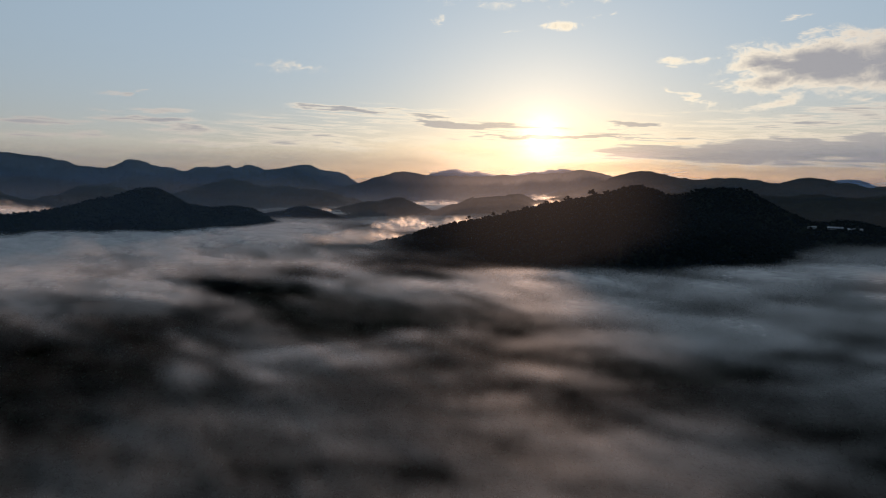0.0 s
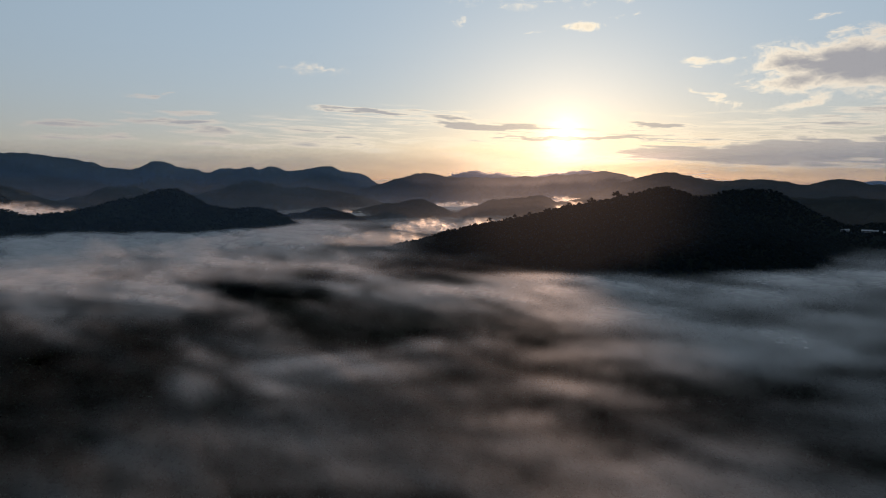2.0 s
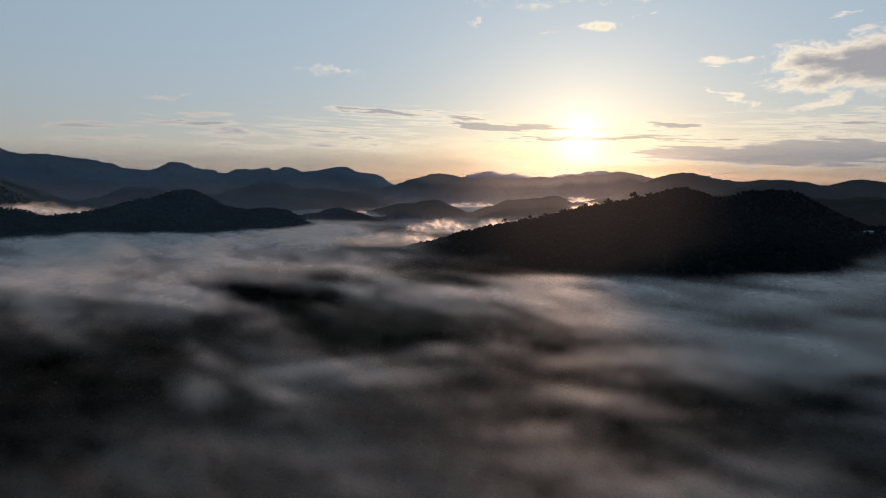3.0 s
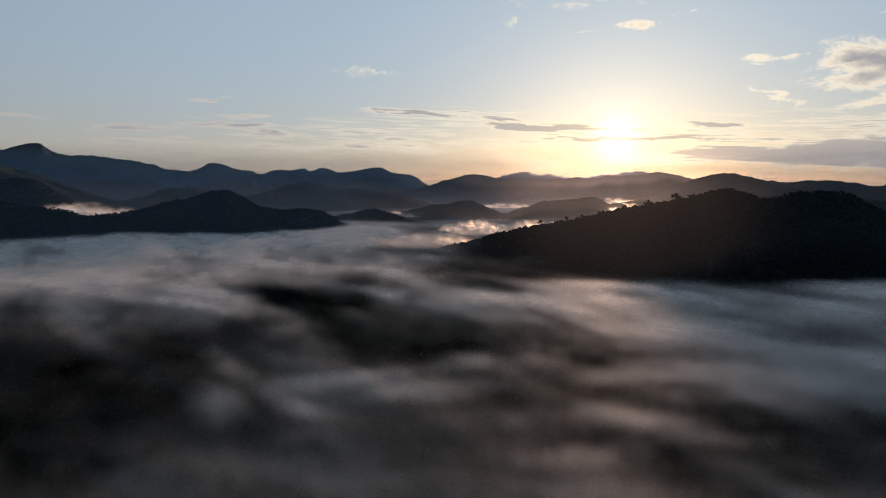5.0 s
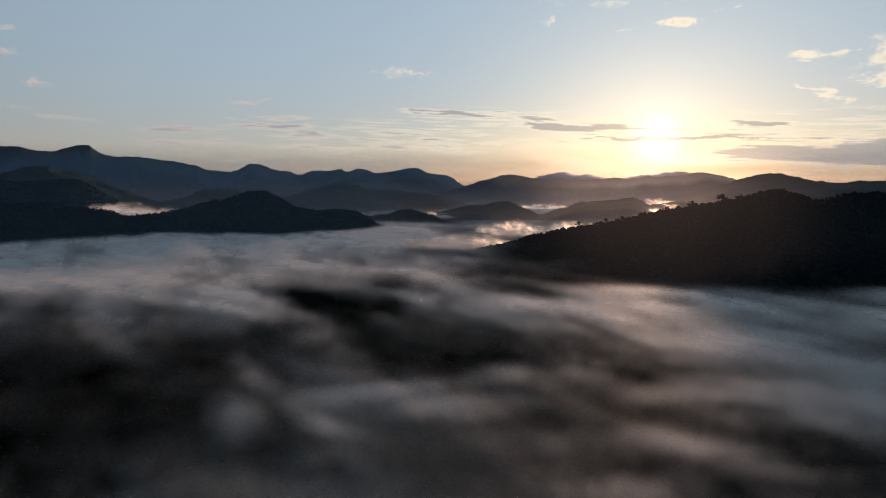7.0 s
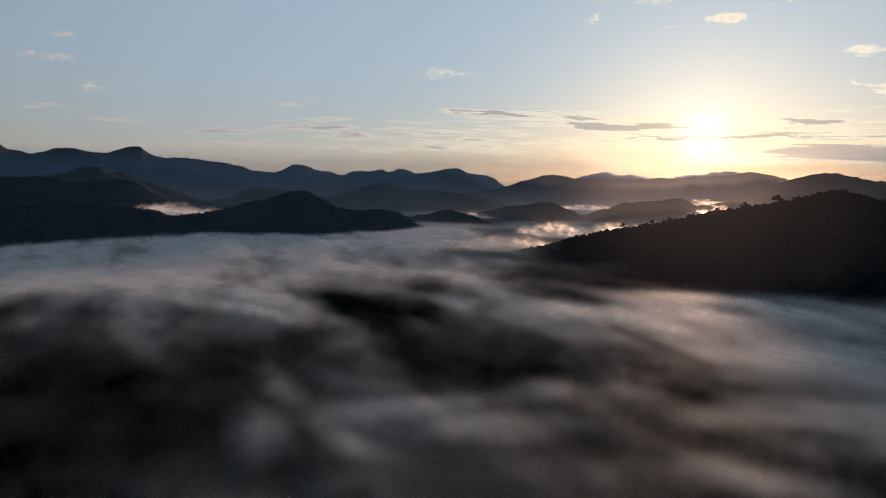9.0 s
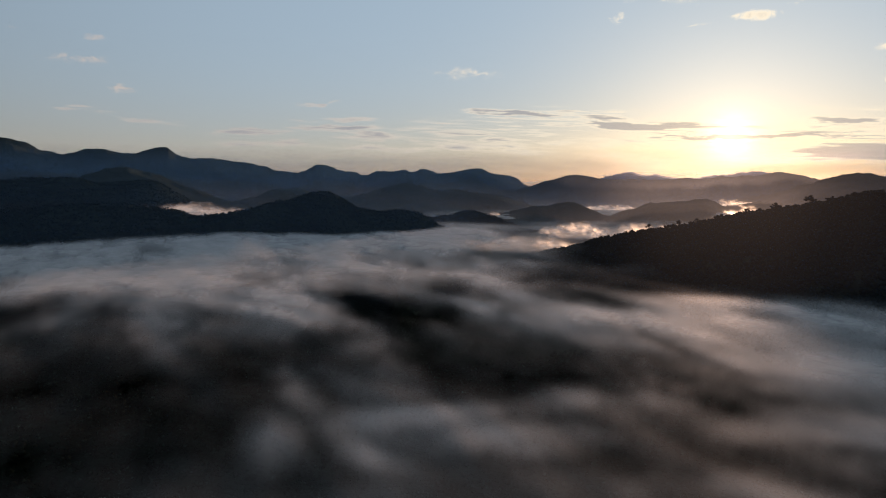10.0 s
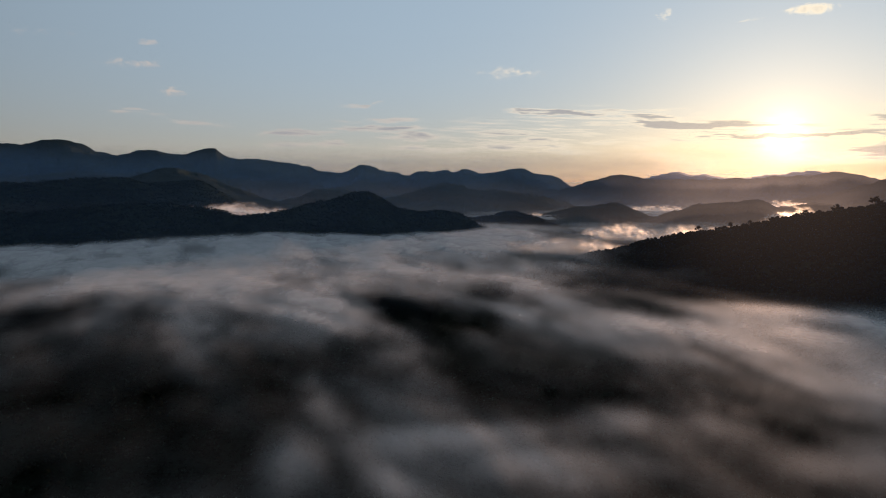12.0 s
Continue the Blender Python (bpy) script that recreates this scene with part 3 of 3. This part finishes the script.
def mist_roll(label, x0, y0, z0, long, deep, high, turn, seed, amount=0.4, folds=3, material=None):
    """A low roll of mist seen along the valley: upright folds one behind another, ragged on top."""
    base = new("mist_roll")
    tagged(base, label, "mist", group="mist banks between the hills")
    ca, sa = math.cos(radians(turn)), math.sin(radians(turn))
    u, w = np.meshgrid(np.linspace(-1.15, 1.15, 110), np.linspace(0, 1.35, 26))
    for i in range(folds):
        f = i / (folds - 1) * 2 - 1
        px = u * long * (1 - 0.12 * abs(f))
        py = deep * (f + 0.35 * fbm(px, w * high * 2, long * 0.4, 3, seed + 3 * i))
        x, y = x0 + px * ca + py * sa, y0 - px * sa + py * ca
        n = billows(px + 400 * i, w * high * 1.5, long * 0.55, seed + 5 * i)
        puff = billows(px + 300 * i, w * high * 1.2, high * 1.4, seed + 40 + 5 * i)
        top = np.clip(1 - np.abs(u) ** 2.2, 0, 1) ** 0.6 * (0.80 + 0.28 * n + 0.16 * puff)
        a = 1.18 * amount * ease(top - w, -0.02, 0.45) * ease(w, 0, 0.22) * (1 - ease(np.abs(u), 0.8, 1.12)) * (0.85 + 0.15 * puff)
        ob = new("fold", grid_mesh("fold", np.stack([x, y, z0 + w * high], -1), material or M_ROLL, True, np.clip(a, 0, 0.9)))
        ob.parent = base


mist_roll("bright sunlit mist roll in the valley between hills", -85, 1390, 12, 92, 40, 40, 6, 101, 0.42)
mist_roll("pale strip of mist behind a low ridge", -335, 1840, 26, 85, 30, 22, 4, 111, 0.36)
mist_roll("thin glowing mist strip before the long range", -40, 2400, 32, 135, 40, 24, 0, 121, 0.4)
mist_roll("glowing mist strip beyond the wooded hill", 400, 2440, 42, 175, 40, 30, 2, 131, 0.45)
mist_roll("glowing mist between the wooded hill and the nearer crest", 292, 1750, 40, 75, 30, 34, -4, 136, 0.36)
mist_roll("thin mist trailing down behind the tree-covered crest", 55, 1080, 38, 110, 30, 36, -6, 161, 0.22)
mist_roll("thin mist trailing down behind the tree-covered crest", 185, 1050, 54, 95, 25, 34, -12, 166, 0.2)
mist_roll("sunlit far edge of the valley mist against a dark hill", -270, 815, 44, 200, 40, 22, -20, 171, 0.22)
mist_roll("sunlit end of the valley mist trailing into the side valley", -110, 860, 40, 90, 30, 20, -8, 176, 0.2)
mist_bank("white mist filling the side valley", -797, 1030, 66, 185, 95, 10, -40, 141, 0.5, 7)
mist_roll("white mist standing in the side valley", -790, 1045, 64, 160, 60, 30, -40, 146, 0.40)
mist_roll("small curl of mist rising against the dark hill", -318, 546, 58, 20, 12, 27, 20, 151, 0.16, 3, M_PUFF)


def valley_haze():
    """Thin ground mist in the far valleys, thickest in the hollows."""
    base = new("ground_mist")
    tagged(base, "thin pale ground mist in the far valleys", "mist", kind="stuff")
    s, r = np.meshgrid(np.linspace(-66, 50, 230), np.geomspace(1020, 4700, 115))
    x, y = r * np.sin(np.radians(s)), r * np.cos(np.radians(s))
    land = ground_height(x, y)
    for key in ("left", "near", "right", "low", "knoll", "mid", "mid_b", "left_back", "mid_left", "shoulder", "small_left"):
        land = np.maximum(land, HILLS[key].height(x, y))
    d = np.clip(0.45 + 0.55 * billows(x, y, 420, 171), 0, 1)
    edge = ease(r, 1020, 1250) * ease(s, -66, -60) * (1 - ease(s, 44, 50))
    for i in range(4):
        z = 10 + 9.0 * i + fbm(x, y, 300, 3, 181 + i) * 5 + 0 * r
        a = 0.22 * ease(d - 0.2 * i, -0.1, 0.5) * ease(z - land, 0, 16) * edge
        ob = new("mist_sheet", grid_mesh("mist_sheet", np.stack([x, y, z], -1), M_BANK, True, a))
        ob.parent = base


valley_haze()


# Upright see-through sheets stand in for haze, paling the slopes behind them.
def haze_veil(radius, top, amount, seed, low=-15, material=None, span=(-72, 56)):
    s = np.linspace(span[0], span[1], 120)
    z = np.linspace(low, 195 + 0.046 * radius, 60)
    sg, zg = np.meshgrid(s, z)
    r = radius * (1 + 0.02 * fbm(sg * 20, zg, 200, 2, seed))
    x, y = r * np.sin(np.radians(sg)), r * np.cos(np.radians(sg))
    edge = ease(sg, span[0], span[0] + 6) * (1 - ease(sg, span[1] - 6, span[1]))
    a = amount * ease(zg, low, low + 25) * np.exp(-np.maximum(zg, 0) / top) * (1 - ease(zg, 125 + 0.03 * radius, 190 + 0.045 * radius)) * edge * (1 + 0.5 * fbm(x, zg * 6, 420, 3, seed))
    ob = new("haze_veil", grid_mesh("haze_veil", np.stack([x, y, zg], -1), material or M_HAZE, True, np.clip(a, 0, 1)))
    tagged(ob, "upright see-through sheet standing in for thin haze", "haze", kind="stuff")


# Two sheets added before the nearest hills to lift their dark slopes.
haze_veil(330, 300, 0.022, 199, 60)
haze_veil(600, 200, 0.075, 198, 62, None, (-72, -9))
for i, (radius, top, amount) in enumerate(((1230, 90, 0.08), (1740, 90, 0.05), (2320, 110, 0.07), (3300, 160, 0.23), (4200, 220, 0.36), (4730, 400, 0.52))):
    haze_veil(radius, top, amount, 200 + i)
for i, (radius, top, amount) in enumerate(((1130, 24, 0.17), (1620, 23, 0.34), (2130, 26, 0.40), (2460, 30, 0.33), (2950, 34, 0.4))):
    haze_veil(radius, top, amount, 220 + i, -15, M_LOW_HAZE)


# ---- woods ----
def icosahedron():
    p = (1 + 5 ** 0.5) / 2
    v = np.array([(-1, p, 0), (1, p, 0), (-1, -p, 0), (1, -p, 0), (0, -1, p), (0, 1, p), (0, -1, -p), (0, 1, -p), (p, 0, -1), (p, 0, 1), (-p, 0, -1), (-p, 0, 1)])
    f = np.array([(0, 11, 5), (0, 5, 1), (0, 1, 7), (0, 7, 10), (0, 10, 11), (1, 5, 9), (5, 11, 4), (11, 10, 2), (10, 7, 6), (7, 1, 8),
                  (3, 9, 4), (3, 4, 2), (3, 2, 6), (3, 6, 8), (3, 8, 9), (4, 9, 5), (2, 4, 11), (6, 2, 10), (8, 6, 7), (9, 8, 1)])
    return v / np.linalg.norm(v[0]), f


ICO_V, ICO_F = icosahedron()


def tri_mesh(name, verts, faces, material):
    me = bpy.data.meshes.new(name)
    me.vertices.add(len(verts))
    me.vertices.foreach_set("co", verts.reshape(-1).astype(np.float32))
    me.loops.add(faces.size)
    me.loops.foreach_set("vertex_index", faces.reshape(-1).astype(np.int32))
    me.polygons.add(len(faces))
    me.polygons.foreach_set("loop_start", np.arange(0, faces.size, 3, dtype=np.int32))
    me.update(calc_edges=True)
    me.polygons.foreach_set("use_smooth", np.ones(len(faces), dtype=bool))
    me.materials.append(material)
    return me


def crowns(places, heights, clumps, rng):
    """Leaf clumps for many trees: jagged little bodies stacked round each top."""
    n = len(places)
    centre = np.repeat(places, clumps, 0).astype(float)
    h = np.repeat(heights, clumps)
    ang, out = rng.uniform(0, 6.283, n * clumps), rng.uniform(0.0, 0.32, n * clumps)
    centre[:, 0] += np.cos(ang) * out * h
    centre[:, 1] += np.sin(ang) * out * h
    centre[:, 2] += h * rng.uniform(0.45, 0.85, n * clumps)
    rad = h * rng.uniform(0.16, 0.30, n * clumps)
    jag = rng.uniform(0.65, 1.25, (n * clumps, 12, 1))
    v = centre[:, None, :] + ICO_V[None] * jag * rad[:, None, None] * np.array([1.05, 1.05, 0.9])
    f = ICO_F[None] + 12 * np.arange(n * clumps)[:, None, None]
    return v.reshape(-1, 3), f.reshape(-1, 3)


def woods(label, key, count, s0, s1, lowest, tall, clumps, seed, behind=45):
    """A closed canopy over one hill, from the mist line up to a little behind the crest."""
    rng = np.random.default_rng(seed)
    hill = HILLS[key]
    s = rng.uniform(s0, s1, count * 4)
    r = np.interp(s, hill.cs, hill.cr) + np.where(rng.random(count * 4) < 0.12, rng.uniform(0, behind, count * 4), -1.35 * rng.random(count * 4) * np.interp(s, hill.cs, hill.fronts))
    x, y = r * np.sin(np.radians(s)), r * np.cos(np.radians(s))
    z = hill.height(x, y)
    keep = np.flatnonzero(z > lowest)[:count]
    place = np.stack([x, y, z - 0.28 * tall], -1)[keep]
    size = tall * (0.75 + 0.5 * rng.random(len(place)) ** 2) * (1 + 0.18 * fbm(place[:, 0], place[:, 1], 60, 2, seed))
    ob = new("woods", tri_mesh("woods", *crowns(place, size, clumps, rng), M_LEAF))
    tagged(ob, label, "trees", kind="stuff")


woods("dense dark broadleaf trees covering the nearest hill", "near", 19000, -17, 41, 38, 5.2, 3, 301)
woods("dense dark trees covering the rounded hill", "left", 14000, -62, -11, 45, 3.4, 3, 302)
woods("dense dark trees on the hill behind", "right", 4000, 14, 44, 45, 5.5, 3, 303)
woods("dark trees on a low valley ridge", "low", 5000, -23, -4, 25, 4.6, 2, 304)
woods("dark trees on the hill beyond the side valley", "left_back", 9000, -64, -32, 45, 5.0, 2, 305)


def valley_woods():
    rng = np.random.default_rng(311)
    n = 17000
    x, y = rng.uniform(-420, 330, n), rng.uniform(70, 520, n)
    thick = fbm(x, y, 110, 3, 312)
    z = ground_height(x, y)
    keep = thick > -0.7
    place = np.stack([x, y, z - 0.5], -1)[keep]
    size = 3.6 * (0.6 + 0.7 * rng.random(len(place)))
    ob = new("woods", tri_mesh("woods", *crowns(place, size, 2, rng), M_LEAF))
    tagged(ob, "dark scattered trees on the valley floor under mist", "trees", kind="stuff")


valley_woods()


# ---- single trees along the crest ----
def part(name, data, material, parent, label=""):
    if isinstance(data, bmesh.types.BMesh):
        me = bpy.data.meshes.new(name)
        data.to_mesh(me)
        data.free()
        me.materials.append(material)
    else:
        me = data
    ob = new(name, me)
    ob.parent = parent
    return tagged(ob, label)


def tube(bm, a, b, ra, rb, sides=6):
    a, b = Vector(a), Vector(b)
    q = (b - a).to_track_quat("Z", "Y")
    rings = []
    for p, r in ((a, ra), (b, rb)):
        rings.append([bm.verts.new(p + q @ Vector((r * math.cos(6.2832 * i / sides), r * math.sin(6.2832 * i / sides), 0))) for i in range(sides)])
    for i in range(sides):
        bm.faces.new((rings[0][i], rings[0][(i + 1) % sides], rings[1][(i + 1) % sides], rings[1][i]))
    bm.faces.new(rings[1])


def crest_tree(bearing, tall, spread, label, seed, before=6.0):
    rng = np.random.default_rng(seed)
    hill = HILLS["near"]
    r = float(np.interp(bearing, hill.cs, hill.cr)) - before
    x, y = r * math.sin(radians(bearing)), r * math.cos(radians(bearing))
    z = float(hill.height(np.array([x]), np.array([y]))[0]) - 0.4
    base = new("tree")
    base.location = (x, y, z)
    tagged(base, label, "tree", group="trees standing out along the crest")
    bm = bmesh.new()
    lean = Vector((rng.uniform(-0.05, 0.05) * tall, 0, 0))
    tube(bm, (0, 0, 0), Vector((0, 0, tall * 0.5)) + lean, tall * 0.035, tall * 0.022)
    tube(bm, Vector((0, 0, tall * 0.5)) + lean, Vector((0, 0, tall * 0.85)) + lean * 1.5, tall * 0.022, tall * 0.008)
    tips = [np.array([lean.x * 1.5, 0, tall * 0.88])]
    for i in range(7):
        a, h0 = 0.9 * i * 2.4 + rng.uniform(0, 1), tall * (0.42 + 0.06 * i)
        tip = Vector((math.cos(a) * spread * (0.8 - 0.07 * i), math.sin(a) * spread * (0.8 - 0.07 * i), h0 + tall * rng.uniform(0.08, 0.2)))
        tube(bm, Vector((lean.x, 0, h0)), tip, tall * 0.014, tall * 0.005, 5)
        tips.append(np.array(tip))
    part("trunk", bm, M_BARK, base, "dark bark")
    verts, faces = [], []
    for tip in tips:
        for _ in range(5):
            c = tip + rng.normal(0, 0.16 * spread, 3)
            v = c + ICO_V * rng.uniform(0.6, 1.3, (12, 1)) * spread * rng.uniform(0.16, 0.30) * np.array([1.1, 1.1, 0.75])
            faces.append(ICO_F + 12 * len(verts))
            verts.append(v)
    part("crown", tri_mesh("crown", np.concatenate(verts), np.concatenate(faces), M_LEAF), M_LEAF, base, "dense uneven dark leaf clumps")


crest_tree(2.35, 12.0, 3.4, "lone taller dark tree standing out from the crest", 401)
crest_tree(4.6, 7.0, 2.8, "dark broadleaf tree on the falling crest", 402)
crest_tree(7.7, 7.5, 3.0, "dark broadleaf tree topping the treeline", 403)
crest_tree(9.4, 7.0, 3.4, "wide dark broadleaf tree on the crest", 404)
crest_tree(11.2, 8.0, 3.2, "dark broadleaf tree topping the treeline", 405)
crest_tree(13.4, 8.5, 4.4, "wide dark broadleaf tree on the crest", 406)
crest_tree(14.6, 7.5, 4.0, "wide dark broadleaf tree on the crest", 407)
crest_tree(-1.5, 6.5, 2.6, "dark broadleaf tree on the low end of the crest", 408)
crest_tree(0.6, 6.5, 2.6, "dark broadleaf tree on the low end of the crest", 409)
crest_tree(5.9, 6.5, 2.6, "dark broadleaf tree on the falling crest", 410)


# ---- farm at the foot of the second hill ----
def box(bm, x0, x1, y0, y1, z0, z1):
    v = [bm.verts.new((x, y, z)) for z in (z0, z1) for x, y in ((x0, y0), (x1, y0), (x1, y1), (x0, y1))]
    for f in ((3, 2, 1, 0), (4, 5, 6, 7), (0, 1, 5, 4), (1, 2, 6, 5), (2, 3, 7, 6), (3, 0, 4, 7)):
        bm.faces.new([v[i] for i in f])


def farm_building(name, bearing, distance, long, wide, eave, rise, turn, label, doors):
    x, y = distance * math.sin(radians(bearing)), distance * math.cos(radians(bearing))
    z = float(HILLS["right"].height(np.array([x]), np.array([y]))[0])
    base = new(name)
    base.matrix_world = pose(x, y, z - 0.4, 0, 0, turn)
    tagged(base, label, "building", group="farm buildings on the rise")
    hl, hw = long / 2, wide / 2
    bm = bmesh.new()
    box(bm, -hl, hl, -hw, hw, 0, eave)
    for sx in (-hl, hl):
        a, b, c = bm.verts.new((sx, -hw, eave)), bm.verts.new((sx, hw, eave)), bm.verts.new((sx, 0, eave + rise))
        bm.faces.new((a, b, c))
    part("wall", bm, M_WALL, base)
    for side in (-1, 1):
        bm = bmesh.new()
        n = max(2, round(long / 4))
        for i in range(n):        # sheets lapped side by side
            x0, x1, lift = -hl - 0.5 + i * (long + 1) / n, -hl - 0.5 + (i + 1) * (long + 1) / n + 0.1, 0.03 * (i % 2)
            lo, hi = (side * (hw + 0.5), eave - 0.12 + lift), (0.0, eave + rise + 0.18 + lift)
            v = [bm.verts.new(p) for p in ((x0, lo[0], lo[1]), (x1, lo[0], lo[1]), (x1, hi[0], hi[1]), (x0, hi[0], hi[1]),
                                           (x0, lo[0], lo[1] + 0.1), (x1, lo[0], lo[1] + 0.1), (x1, hi[0], hi[1] + 0.1), (x0, hi[0], hi[1] + 0.1))]
            for f in ((0, 1, 2, 3), (4, 5, 6, 7), (0, 1, 5, 4), (1, 2, 6, 5), (2, 3, 7, 6), (3, 0, 4, 7)):
                bm.faces.new([v[q] for q in f])
        bmesh.ops.recalc_face_normals(bm, faces=bm.faces)
        part("roof", bm, M_ROOF, base, "pale sheet-metal roof slope")
    for i in range(doors):
        bm = bmesh.new()
        cx = -hl + (i + 0.5) * long / doors
        box(bm, cx - 1.1, cx + 1.1, -hw - 0.06, -hw + 0.1, 0.05 if i == 0 else 1.2, 2.5)
        part("door" if i == 0 else "window", bm, M_DOOR, base, "dark opening")


farm_building("barn", 32.2, 962, 17, 9, 2.4, 1.1, -40, "long barn with a pale sheet-metal roof", 4)
farm_building("barn", 33.35, 955, 20, 10, 2.6, 1.2, -25, "larger barn with a pale sheet-metal roof", 4)
farm_building("farmhouse", 30.6, 968, 10, 7, 2.3, 1.0, -30, "small farmhouse with a pale roof", 3)
